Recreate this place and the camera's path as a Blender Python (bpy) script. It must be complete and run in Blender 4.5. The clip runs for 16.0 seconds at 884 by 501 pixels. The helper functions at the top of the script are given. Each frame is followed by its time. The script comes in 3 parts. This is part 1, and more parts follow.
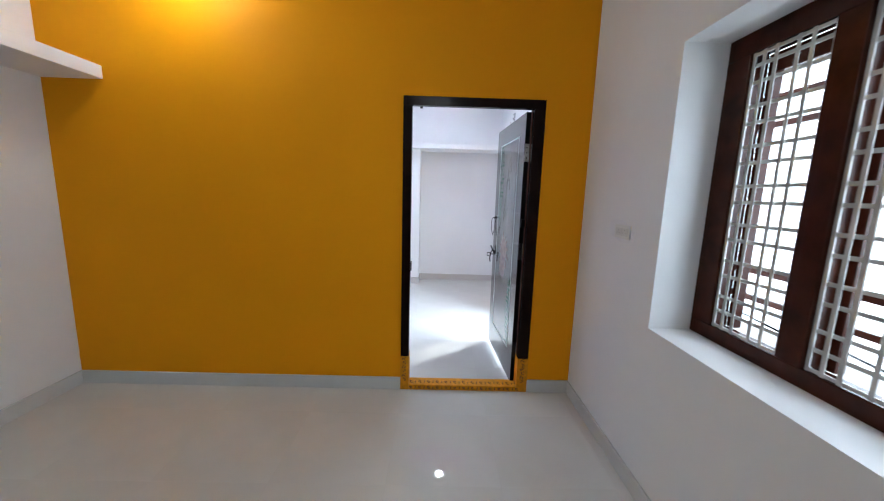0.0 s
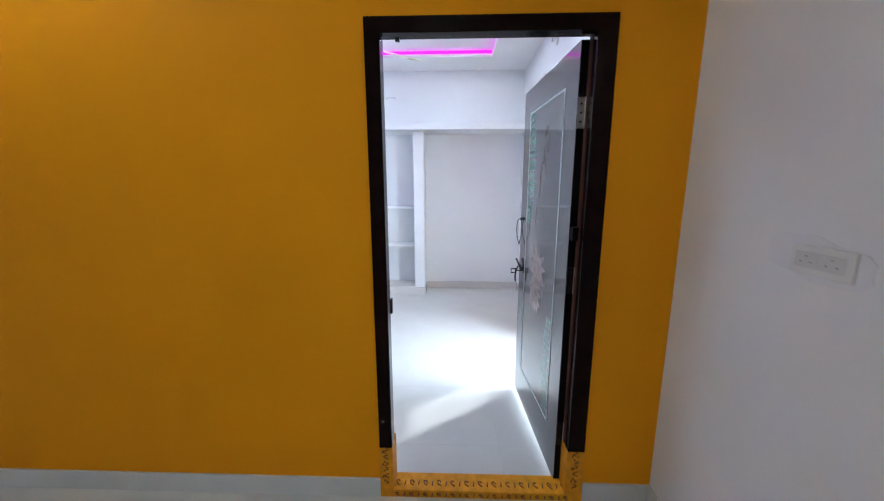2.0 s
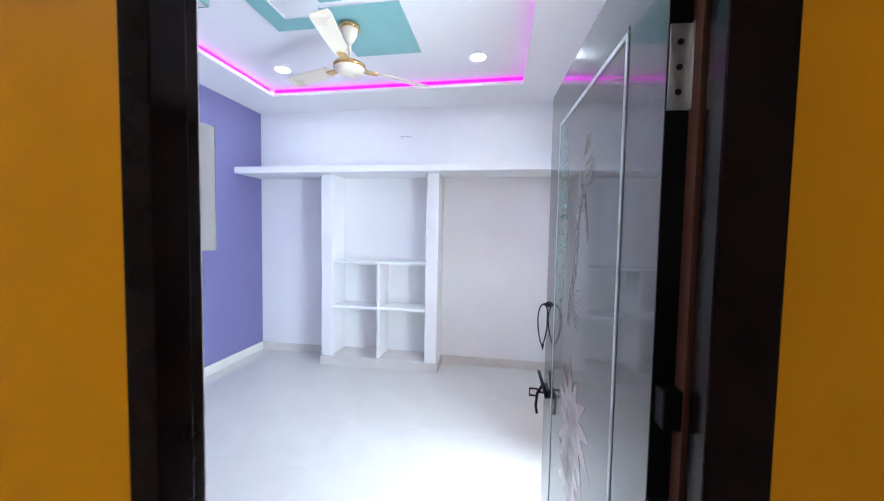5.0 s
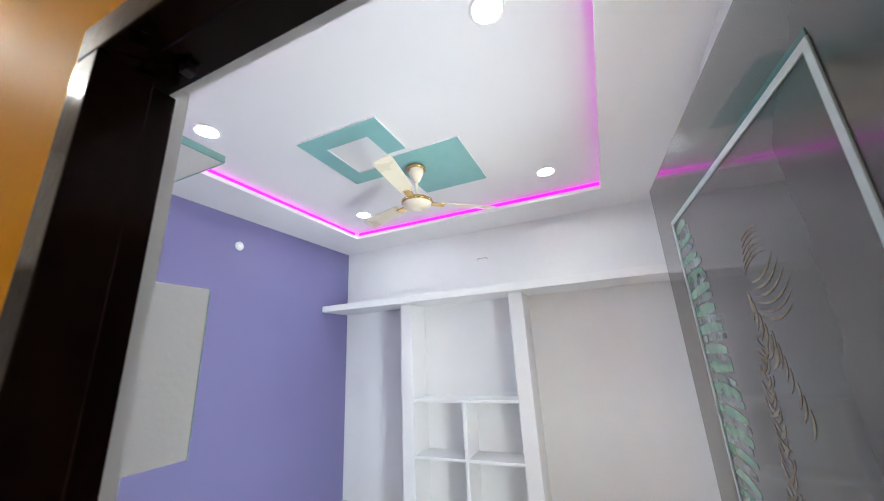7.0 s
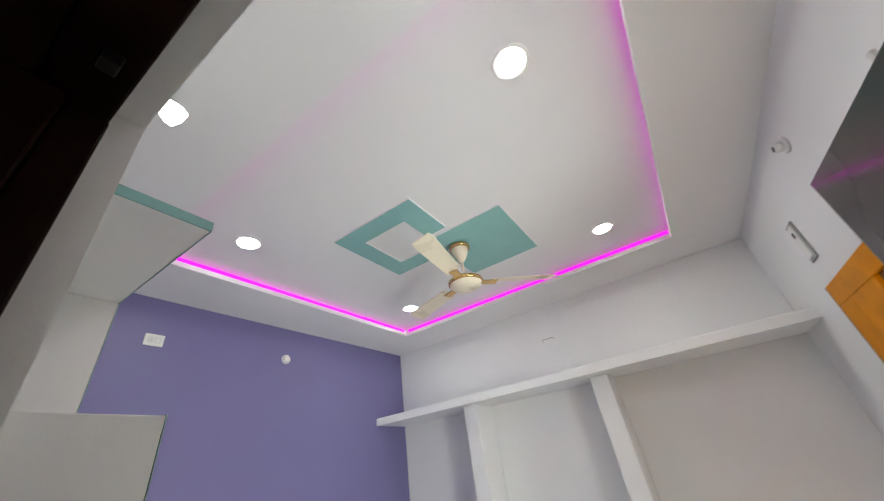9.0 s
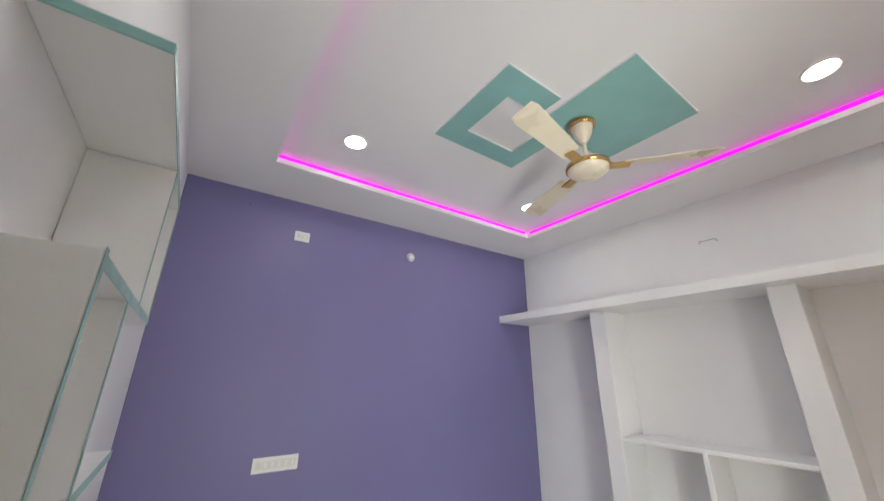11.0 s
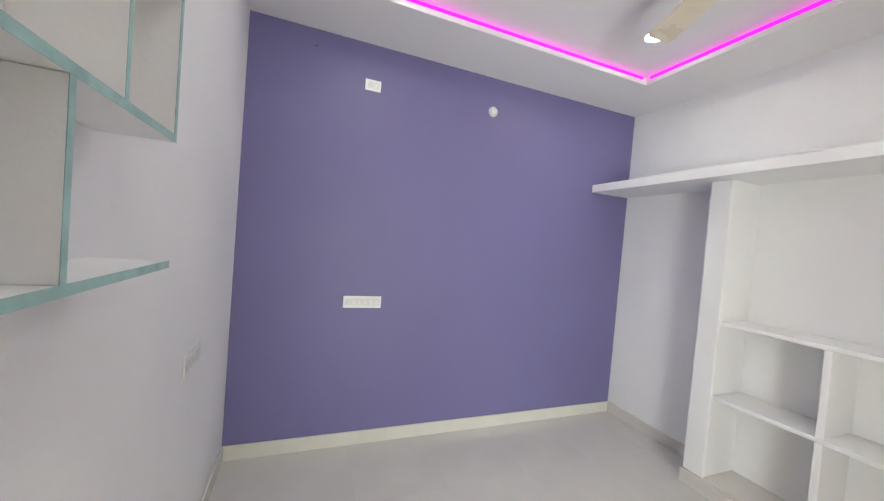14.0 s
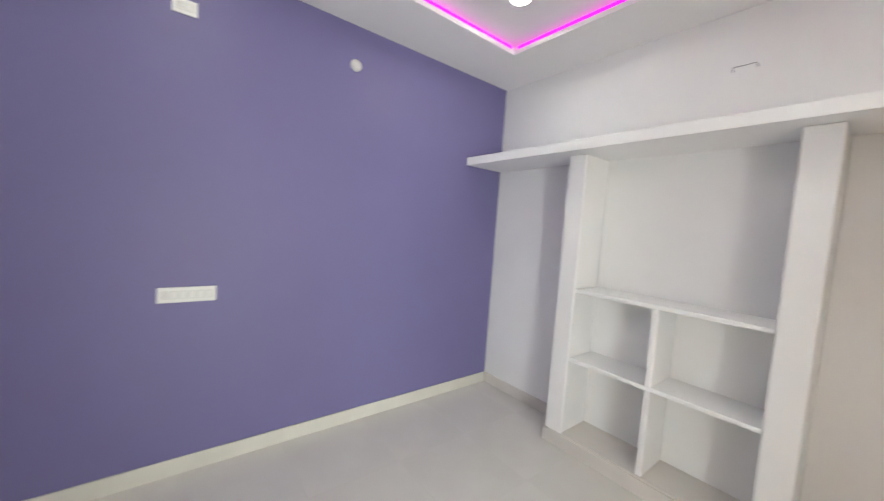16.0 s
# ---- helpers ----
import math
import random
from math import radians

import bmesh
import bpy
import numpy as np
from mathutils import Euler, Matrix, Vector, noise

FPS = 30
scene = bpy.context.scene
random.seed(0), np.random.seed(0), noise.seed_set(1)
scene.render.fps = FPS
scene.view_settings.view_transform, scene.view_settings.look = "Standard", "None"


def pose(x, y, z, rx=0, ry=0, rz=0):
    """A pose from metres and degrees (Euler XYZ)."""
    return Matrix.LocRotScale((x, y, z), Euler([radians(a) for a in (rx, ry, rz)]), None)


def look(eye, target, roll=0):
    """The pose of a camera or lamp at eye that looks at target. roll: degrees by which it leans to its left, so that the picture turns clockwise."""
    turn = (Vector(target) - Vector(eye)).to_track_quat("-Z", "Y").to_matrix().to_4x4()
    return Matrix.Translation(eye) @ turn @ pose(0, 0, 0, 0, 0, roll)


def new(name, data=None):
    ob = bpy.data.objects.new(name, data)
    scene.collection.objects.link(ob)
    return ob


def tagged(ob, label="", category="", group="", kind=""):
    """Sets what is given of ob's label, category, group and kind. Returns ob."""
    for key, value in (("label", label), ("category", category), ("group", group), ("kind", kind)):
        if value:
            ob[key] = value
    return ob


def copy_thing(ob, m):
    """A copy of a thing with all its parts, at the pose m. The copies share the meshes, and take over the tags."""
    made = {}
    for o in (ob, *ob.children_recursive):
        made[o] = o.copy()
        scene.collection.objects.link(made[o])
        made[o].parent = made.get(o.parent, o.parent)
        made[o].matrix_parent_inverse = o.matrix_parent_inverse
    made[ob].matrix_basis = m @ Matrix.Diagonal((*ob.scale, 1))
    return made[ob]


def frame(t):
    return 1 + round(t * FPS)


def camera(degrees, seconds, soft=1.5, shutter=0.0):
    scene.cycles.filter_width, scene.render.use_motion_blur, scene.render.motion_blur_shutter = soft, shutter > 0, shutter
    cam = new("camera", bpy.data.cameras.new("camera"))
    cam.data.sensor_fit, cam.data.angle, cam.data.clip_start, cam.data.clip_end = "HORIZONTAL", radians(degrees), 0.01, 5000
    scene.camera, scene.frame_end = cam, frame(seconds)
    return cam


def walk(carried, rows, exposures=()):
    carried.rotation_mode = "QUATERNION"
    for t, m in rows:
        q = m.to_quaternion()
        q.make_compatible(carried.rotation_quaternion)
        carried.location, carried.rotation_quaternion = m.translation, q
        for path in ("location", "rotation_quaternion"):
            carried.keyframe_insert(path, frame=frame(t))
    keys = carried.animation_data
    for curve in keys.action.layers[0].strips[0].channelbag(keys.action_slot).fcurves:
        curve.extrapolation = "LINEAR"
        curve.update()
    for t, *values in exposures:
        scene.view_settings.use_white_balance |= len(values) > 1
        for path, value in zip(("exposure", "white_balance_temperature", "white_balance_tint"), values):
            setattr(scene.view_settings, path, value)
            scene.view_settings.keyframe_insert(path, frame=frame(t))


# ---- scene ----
cam = camera(103.0, 16.0, soft=1.1, shutter=0.4)
PATH = [
    (0, (0.222, 0.098, 1.488), (0.252, 2.073, 1.173), 1.7),
    (0.5, (0.285, 0.334, 1.503), (0.254, 2.308, 1.188), 1.6),
    (1, (0.309, 0.574, 1.498), (0.232, 2.545, 1.172), 0.8),
    (1.5, (0.271, 0.871, 1.5), (0.256, 2.837, 1.132), -1.3),
    (2, (0.32, 1.132, 1.506), (0.255, 3.097, 1.14), -0.1),
    (2.5, (0.404, 1.353, 1.52), (0.178, 3.301, 1.128), 0.6),
    (3, (0.441, 1.552, 1.509), (0.164, 3.492, 1.109), -0.2),
    (5.5, (0.608, 2.208, 1.574), (0.262, 4.177, 1.615), 1.2),
    (6, (0.588, 2.291, 1.6), (0.148, 4.228, 1.836), -0.4),
    (6.5, (0.598, 2.351, 1.629), (-0.065, 4.174, 2.119), -0.8),
    (7, (0.598, 2.439, 1.657), (-0.17, 4.199, 2.216), -2.9),
    (7.5, (0.508, 2.528, 1.671), (-0.161, 4.296, 2.326), -4.0),
    (8, (0.438, 2.56, 1.7), (-0.151, 4.234, 2.623), -7.1),
    (10.5, (0.432, 2.937, 1.694), (-0.977, 4.011, 2.622), -1.7),
    (11, (0.395, 2.982, 1.676), (-1.157, 4.061, 2.332), 0.3),
    (11.5, (0.372, 2.993, 1.658), (-1.253, 4.047, 2.159), 0.5),
    (12, (0.3, 3.016, 1.655), (-1.307, 4.157, 1.993), 1.6),
    (12.5, (0.226, 2.996, 1.659), (-1.382, 4.162, 1.892), 1.0),
    (13, (0.205, 3.004, 1.637), (-1.52, 4.011, 1.739), 1.7),
    (13.5, (0.232, 3.1, 1.617), (-1.573, 3.96, 1.608), 3.8),
    (14, (0.242, 3.177, 1.61), (-1.621, 3.903, 1.553), 4.7),
    (14.5, (0.247, 3.251, 1.607), (-1.66, 3.842, 1.488), 5.8),
    (15, (0.235, 3.295, 1.6), (-1.682, 3.842, 1.446), 4.6),
    (15.5, (0.172, 3.379, 1.6), (-1.65, 4.178, 1.392), 5.2),
    (16, (0.092, 3.498, 1.6), (-1.473, 4.736, 1.464), 4.0),
]
EXPOSURES = [(0.0, 0.5, 5600, 4), (3.0, 0.45, 5450, 4), (5.5, 0.55, 5700, 6), (6.5, 0.42, 6100, 3), (7.5, 0.16, 6600, 2), (8.0, -0.02, 6800, 2), (10.4, -0.32, 7200, 4), (11.5, -0.12, 7250, 4), (12.5, -0.03, 7250, 4), (14.5, 0.02, 7250, 4), (16.0, 0.02, 7300, 4)]
walk(cam, [(t, look(eye, target, roll)) for t, eye, target, roll in PATH], EXPOSURES)

# ---------------------------------------------------------------- plan
XL, XR = -2.436, 1.26            # side walls, inner faces
YA, YB, YF = 2.61, 2.742, 6.185  # orange face, its back face, far wall
YBACK = -1.6
ZC, ZT = 3.006, 3.09             # soffit and tray ceiling
DX0, DX1, DZ = -0.03, 0.94, 2.14  # outer size of the door frame
WY0, WY1, WZ0, WZ1 = 0.36, 1.715, 0.876, 2.165  # window opening
EY0, EY1, EZ = 2.98, 5.29, 2.24  # entrance opening

# ---------------------------------------------------------------- light
world = bpy.data.worlds.new("world")
scene.world = world
world.use_nodes = True
wn = world.node_tree.nodes
sky = wn.new("ShaderNodeTexSky")
sky.sky_type, sky.sun_disc = "NISHITA", False
sky.sun_elevation, sky.sun_rotation = radians(50), radians(60)
wn["Background"].inputs["Strength"].default_value = 0.1
world.node_tree.links.new(sky.outputs["Color"], wn["Background"].inputs["Color"])


def area_lamp(name, m, w, h, watts, color):
    d = bpy.data.lights.new(name, "AREA")
    d.shape, d.size, d.size_y, d.energy, d.color = "RECTANGLE", w, h, watts, color
    ob = new(name, d)
    ob.matrix_world = m
    return ob


SUN = bpy.data.lights.new("sun", "SUN")
SUN.energy, SUN.angle, SUN.color = 2.0, radians(2), (1, 0.96, 0.9)
new("sun", SUN).matrix_world = look((8, 9, 12), (0, 3, 0))

area_lamp("window_daylight", look((1.95, 1.04, 1.6), (0.0, 1.04, 1.2)), 1.3, 1.25, 19, (0.88, 0.94, 1.0))
area_lamp("entrance_daylight", look((2.05, 3.5, 1.0), (0.0, 3.36, 0.75)), 1.1, 1.9, 115, (0.86, 0.91, 1.0))

# ---------------------------------------------------------------- materials


def mat(name, color, rough=0.5, metal=0.0, vary=0.06, scale=3.0, bump=0.02, grain=160.0, spec=0.5, coat=0.0, coat_rough=0.05, rand=0.0, emit=0.0):
    m = bpy.data.materials.new(name)
    m.use_nodes = True
    nt = m.node_tree
    n, l = nt.nodes, nt.links
    b = n["Principled BSDF"]
    b.inputs["Roughness"].default_value = rough
    b.inputs["Metallic"].default_value = metal
    b.inputs["Specular IOR Level"].default_value = spec
    b.inputs["Coat Weight"].default_value = coat
    b.inputs["Coat Roughness"].default_value = coat_rough
    tc = n.new("ShaderNodeTexCoord")
    big = n.new("ShaderNodeTexNoise")
    big.inputs["Scale"].default_value, big.inputs["Detail"].default_value = scale, 5
    l.new(tc.outputs["Object"], big.inputs["Vector"])
    fine = n.new("ShaderNodeTexNoise")
    fine.inputs["Scale"].default_value, fine.inputs["Detail"].default_value = grain, 3
    l.new(tc.outputs["Object"], fine.inputs["Vector"])
    mr = n.new("ShaderNodeMapRange")
    mr.inputs["From Min"].default_value, mr.inputs["From Max"].default_value = 0.3, 0.7
    mr.inputs["To Min"].default_value, mr.inputs["To Max"].default_value = 1 - vary, 1 + vary
    l.new(big.outputs["Fac"], mr.inputs["Value"])
    mix = n.new("ShaderNodeMix")
    mix.data_type, mix.blend_type = "RGBA", "MULTIPLY"
    mix.inputs["Factor"].default_value = 1.0
    mix.inputs["A"].default_value = (*color, 1)
    last = mr.outputs["Result"]
    if rand:
        oi = n.new("ShaderNodeObjectInfo")
        r2 = n.new("ShaderNodeMapRange")
        r2.inputs["To Min"].default_value, r2.inputs["To Max"].default_value = 1 - rand, 1 + rand
        l.new(oi.outputs["Random"], r2.inputs["Value"])
        mu = n.new("ShaderNodeMath")
        mu.operation = "MULTIPLY"
        l.new(last, mu.inputs[0]), l.new(r2.outputs["Result"], mu.inputs[1])
        last = mu.outputs["Value"]
    l.new(last, mix.inputs["B"])
    l.new(mix.outputs["Result"], b.inputs["Base Color"])
    rr = n.new("ShaderNodeMapRange")
    rr.inputs["To Min"].default_value, rr.inputs["To Max"].default_value = max(0.02, rough * 0.85), min(1, rough * 1.15)
    l.new(big.outputs["Fac"], rr.inputs["Value"]), l.new(rr.outputs["Result"], b.inputs["Roughness"])
    if bump:
        bp = n.new("ShaderNodeBump")
        bp.inputs["Strength"].default_value, bp.inputs["Distance"].default_value = bump * 5, 0.002
        l.new(fine.outputs["Fac"], bp.inputs["Height"]), l.new(bp.outputs["Normal"], b.inputs["Normal"])
    if emit:
        b.inputs["Emission Color"].default_value = (*color, 1)
        b.inputs["Emission Strength"].default_value = emit
    return m


def glow(name, color, strength):
    m = bpy.data.materials.new(name)
    m.use_nodes = True
    b = m.node_tree.nodes["Principled BSDF"]
    b.inputs["Base Color"].default_value = (*color, 1)
    b.inputs["Emission Color"].default_value = (*color, 1)
    b.inputs["Emission Strength"].default_value = strength
    return m


WHITE = mat("white_wall_paint", (0.86, 0.86, 0.86), 0.55, vary=0.025, scale=1.5, bump=0.05, grain=90)
CEIL = mat("ceiling_paint", (0.83, 0.82, 0.82), 0.7, vary=0.015, scale=1.2, bump=0.03, grain=60)
ORANGE = mat("orange_wall_paint", (0.82, 0.33, 0.0), 0.56, spec=0.08, vary=0.03, scale=1.2, bump=0.05, grain=70)
PURPLE = mat("purple_wall_paint", (0.178, 0.163, 0.335), 0.5, vary=0.04, scale=1.3, bump=0.05, grain=80)
TEAL = mat("teal_paint", (0.265, 0.515, 0.495), 0.5, vary=0.05, scale=6, bump=0.03, grain=90)
TEAL_EDGE = mat("brushed_teal_edge_paint", (0.34, 0.53, 0.51), 0.5, vary=0.16, scale=22, bump=0.05, grain=90)
TILE = mat("vitrified_floor_tile", (0.68, 0.66, 0.615), 0.035, vary=0.04, scale=2.5, bump=0.0, spec=0.55, rand=0.004)
GROUT = mat("tile_joint", (0.56, 0.54, 0.51), 0.3, vary=0.1, scale=20)
SKIRT = mat("skirting_tile", (0.67, 0.67, 0.655), 0.2, vary=0.04, scale=4, bump=0.0)
SKIRT_C = mat("beige_skirting_tile", (0.67, 0.635, 0.60), 0.2, vary=0.04, scale=4, bump=0.0)
SKIRT_B = mat("cream_skirting_tile", (0.70, 0.69, 0.62), 0.2, vary=0.04, scale=4, bump=0.0)
FRAME = mat("dark_polished_wood", (0.010, 0.004, 0.003), 0.16, vary=0.35, scale=14, bump=0.06, grain=45, spec=0.08)
RAW = mat("raw_wood_rebate", (0.11, 0.042, 0.026), 0.55, vary=0.25, scale=18, bump=0.06, spec=0.15)
LEAF = mat("door_laminate", (0.066, 0.052, 0.049), 0.14, vary=0.12, scale=5, bump=0.0, spec=0.35, coat=0.45, coat_rough=0.04)
LEAFEDGE = mat("door_edge_black", (0.006, 0.005, 0.005), 0.5, vary=0.2, scale=10, spec=0.08)
BORDER = mat("door_border_teal", (0.045, 0.12, 0.115), 0.17, vary=0.1, bump=0.0, spec=0.35, coat=0.45, coat_rough=0.04)
LINE = mat("door_inlay_pale", (0.62, 0.68, 0.66), 0.3, vary=0.06, scale=30)
FERN = mat("door_fern_green", (0.10, 0.27, 0.175), 0.17, vary=0.35, scale=40, bump=0.0, spec=0.35, coat=0.45, coat_rough=0.04)
FERN_DARK = mat("door_fern_dull", (0.10, 0.17, 0.16), 0.17, vary=0.3, scale=40, bump=0.0, spec=0.35, coat=0.45, coat_rough=0.04)
GILT = mat("door_print_gold", (0.20, 0.155, 0.10), 0.17, vary=0.3, scale=40, bump=0.0, spec=0.35, coat=0.45, coat_rough=0.04)
PETAL = mat("door_print_pink", (0.42, 0.32, 0.30), 0.17, vary=0.25, scale=30, bump=0.0, spec=0.35, coat=0.45, coat_rough=0.04)
IRON = mat("dark_iron", (0.03, 0.028, 0.028), 0.35, metal=0.8, vary=0.3, scale=30)
STEEL = mat("hinge_steel", (0.62, 0.60, 0.57), 0.36, metal=0.95, vary=0.2, scale=40)
THRESH = mat("turmeric_yellow_paint", (0.72, 0.30, 0.006), 0.5, spec=0.2, vary=0.18, scale=25, bump=0.08)
MARK = mat("dark_red_marking", (0.10, 0.025, 0.008), 0.6, vary=0.3, scale=60)
WINWOOD = mat("window_brown_wood", (0.040, 0.010, 0.005), 0.25, vary=0.35, scale=12, bump=0.05, grain=50, spec=0.15)
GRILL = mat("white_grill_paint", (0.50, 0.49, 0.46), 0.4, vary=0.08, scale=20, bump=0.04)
PLASTIC = mat("white_plastic", (0.80, 0.80, 0.77), 0.3, vary=0.02, scale=10, bump=0.0)
MODULE = mat("switch_module_plastic", (0.70, 0.70, 0.67), 0.3, vary=0.02, scale=10, bump=0.0)
SLOT = mat("socket_dark", (0.08, 0.08, 0.08), 0.5, vary=0.1)
GREYPL = mat("grey_plastic", (0.34, 0.35, 0.35), 0.4, vary=0.05)
FANCREAM = mat("fan_cream_enamel", (0.78, 0.70, 0.54), 0.28, vary=0.03, scale=8, bump=0.0)
GOLD = mat("fan_gold", (0.72, 0.48, 0.20), 0.2, metal=1.0, vary=0.1, scale=12, bump=0.0)
WOODORANGE = mat("orange_varnished_wood", (0.70, 0.255, 0.003), 0.45, spec=0.12, vary=0.12, scale=9, bump=0.04, grain=60)
WOODBROWN = mat("brown_door_wood", (0.20, 0.10, 0.05), 0.5, vary=0.2, scale=12)
WASH = mat("limewash_patch", (0.84, 0.84, 0.86), 0.6, vary=0.04, scale=12, bump=0.08)
EARTH = mat("sandy_ground", (0.34, 0.30, 0.25), 0.9, vary=0.2, scale=0.6, bump=0.1)
CONC = mat("outer_plaster", (0.55, 0.53, 0.50), 0.8, vary=0.1, scale=2)
LED = glow("led_magenta", (1.0, 0.008, 0.92), 1.1)
LAMP = glow("downlight_diffuser", (0.92, 0.955, 1.0), 144.0)
BULB = glow("led_bulb", (0.93, 0.98, 1.0), 11.0)
BULB_A = glow("led_bulb_warm", (1.0, 0.965, 0.92), 238.0)
HAZE = glow("bright_sky_backdrop", (0.93, 0.97, 1.0), 2.2)

# ---------------------------------------------------------------- mesh helpers


def box(bm, x0, x1, y0, y1, z0, z1, mi=0):
    vs = [bm.verts.new(p) for p in ((x0, y0, z0), (x1, y0, z0), (x1, y1, z0), (x0, y1, z0), (x0, y0, z1), (x1, y0, z1), (x1, y1, z1), (x0, y1, z1))]
    for f in ((0, 3, 2, 1), (4, 5, 6, 7), (0, 1, 5, 4), (1, 2, 6, 5), (2, 3, 7, 6), (3, 0, 4, 7)):
        bm.faces.new([vs[i] for i in f]).material_index = mi
    return vs


def boxes(*dims):
    bm = bmesh.new()
    for d in dims:
        box(bm, *d)
    return bm


def lathe(profile, n=32, axis=None, hollow=False):
    """Profile of (radius, height) turned about z."""
    bm = bmesh.new()
    rings = []
    for r, z in profile:
        rings.append([bm.verts.new((r * math.cos(2 * math.pi * i / n), r * math.sin(2 * math.pi * i / n), z)) for i in range(n)])
    for a, b in zip(rings, rings[1:]):
        for i in range(n):
            bm.faces.new((a[i], a[(i + 1) % n], b[(i + 1) % n], b[i]))
    if hollow:
        for i in range(n):
            bm.faces.new((rings[-1][i], rings[-1][(i + 1) % n], rings[0][(i + 1) % n], rings[0][i]))
    else:
        bm.faces.new(rings[0]), bm.faces.new(rings[-1])
    bmesh.ops.recalc_face_normals(bm, faces=bm.faces)
    for f in bm.faces:
        f.smooth = len(f.verts) == 4
    if axis is not None:
        bmesh.ops.transform(bm, matrix=axis, verts=bm.verts)
    return bm


def tube(points, r, n=8):
    """A round bar along the points."""
    bm = bmesh.new()
    pts = [Vector(p) for p in points]
    rings = []
    for i, p in enumerate(pts):
        d = (pts[min(i + 1, len(pts) - 1)] - pts[max(i - 1, 0)]).normalized()
        a = d.orthogonal().normalized() if not rings else (prev - prev.dot(d) * d).normalized()
        prev = a
        c = d.cross(a)
        rings.append([bm.verts.new(p + r * (math.cos(2 * math.pi * k / n) * a + math.sin(2 * math.pi * k / n) * c)) for k in range(n)])
    for a, b in zip(rings, rings[1:]):
        for k in range(n):
            bm.faces.new((a[k], a[(k + 1) % n], b[(k + 1) % n], b[k])).smooth = True
    bm.faces.new(rings[0]), bm.faces.new(rings[-1])
    bmesh.ops.recalc_face_normals(bm, faces=bm.faces)
    return bm


def finish(name, bm, mats, bevel=0.0):
    if bevel:
        bmesh.ops.bevel(bm, geom=[e for e in bm.edges], offset=bevel, segments=2, affect="EDGES", profile=0.6)
    me = bpy.data.meshes.new(name)
    bm.to_mesh(me)
    bm.free()
    for m in (mats if isinstance(mats, (list, tuple)) else [mats]):
        me.materials.append(m)
    return me


def part(name, bm, material, parent, label="", bevel=0.0, m=None):
    ob = new(name, finish(name, bm, material, bevel))
    ob.parent = parent
    if m is not None:
        ob.matrix_basis = m
    return tagged(ob, label)


def thing(name, bm, material, label, category, m=None, bevel=0.0, group="", kind=""):
    ob = new(name, finish(name, bm, material, bevel))
    if m is not None:
        ob.matrix_basis = m
    return tagged(ob, label, category, group, kind)


def empty(name, label, category, m=None, group="", kind=""):
    ob = new(name)
    ob.empty_display_size = 0.05
    if m is not None:
        ob.matrix_basis = m
    return tagged(ob, label, category, group, kind)


def structure(name, bm, mats, label, category, bevel=0.0):
    return thing(name, bm, mats, label, category, None, bevel, "", "structure")


# ---------------------------------------------------------------- shell
def partition():
    bm = boxes((XL, -0.012, YA, YB, 0, ZC + 0.2), (0.922, XR, YA, YB, 0, ZC + 0.2), (-0.012, 0.922, YA, YB, 2.124, ZC + 0.2))
    for f in bm.faces:
        if f.calc_center_median().y < YA + 0.001:
            f.material_index = 1
    structure("wall_partition", bm, [WHITE, ORANGE], "partition wall painted orange on one face, white behind", "wall")


partition()
structure("wall_west_a", boxes((XL - 0.2, XL, YBACK, YA, 0, 3.2)), WHITE, "plain white painted side wall", "wall")
structure("wall_west_b", boxes((XL - 0.2, XL, YA, YF + 0.2, 0, 3.2)), PURPLE, "purple painted accent wall of the hall", "wall")
structure("wall_north", boxes((XL, XR + 0.23, YF, YF + 0.2, 0, 3.2)), WHITE, "white painted wall behind the shelves", "wall")
structure("wall_south", boxes((XL - 0.2, XR + 0.3, YBACK - 0.2, YBACK, 0, 3.2)), WHITE, "plain white wall closing the room", "wall")
structure("wall_east_a", boxes((XR, XR + 0.3, YBACK, WY0, 0, 3.2), (XR, XR + 0.3, WY1, YA, 0, 3.2), (XR, XR + 0.3, WY0, WY1, 0, WZ0), (XR, XR + 0.3, WY0, WY1, WZ1, 3.2)),
          WHITE, "white wall with a deep window opening", "wall")
structure("wall_east_b", boxes((XR, XR + 0.23, YA, EY0, 0, 3.2), (XR, XR + 0.23, EY1, YF, 0, 3.2), (XR, XR + 0.23, EY0, EY1, EZ, 3.2)),
          WHITE, "white wall with the entrance opening", "wall")
structure("ceiling_a", boxes((XL, XR, YBACK, YA, ZC, ZC + 0.15)), CEIL, "flat white plaster ceiling", "ceiling")

TX0, TX1, TY0, TY1 = -1.906, 0.77, 3.228, 5.678


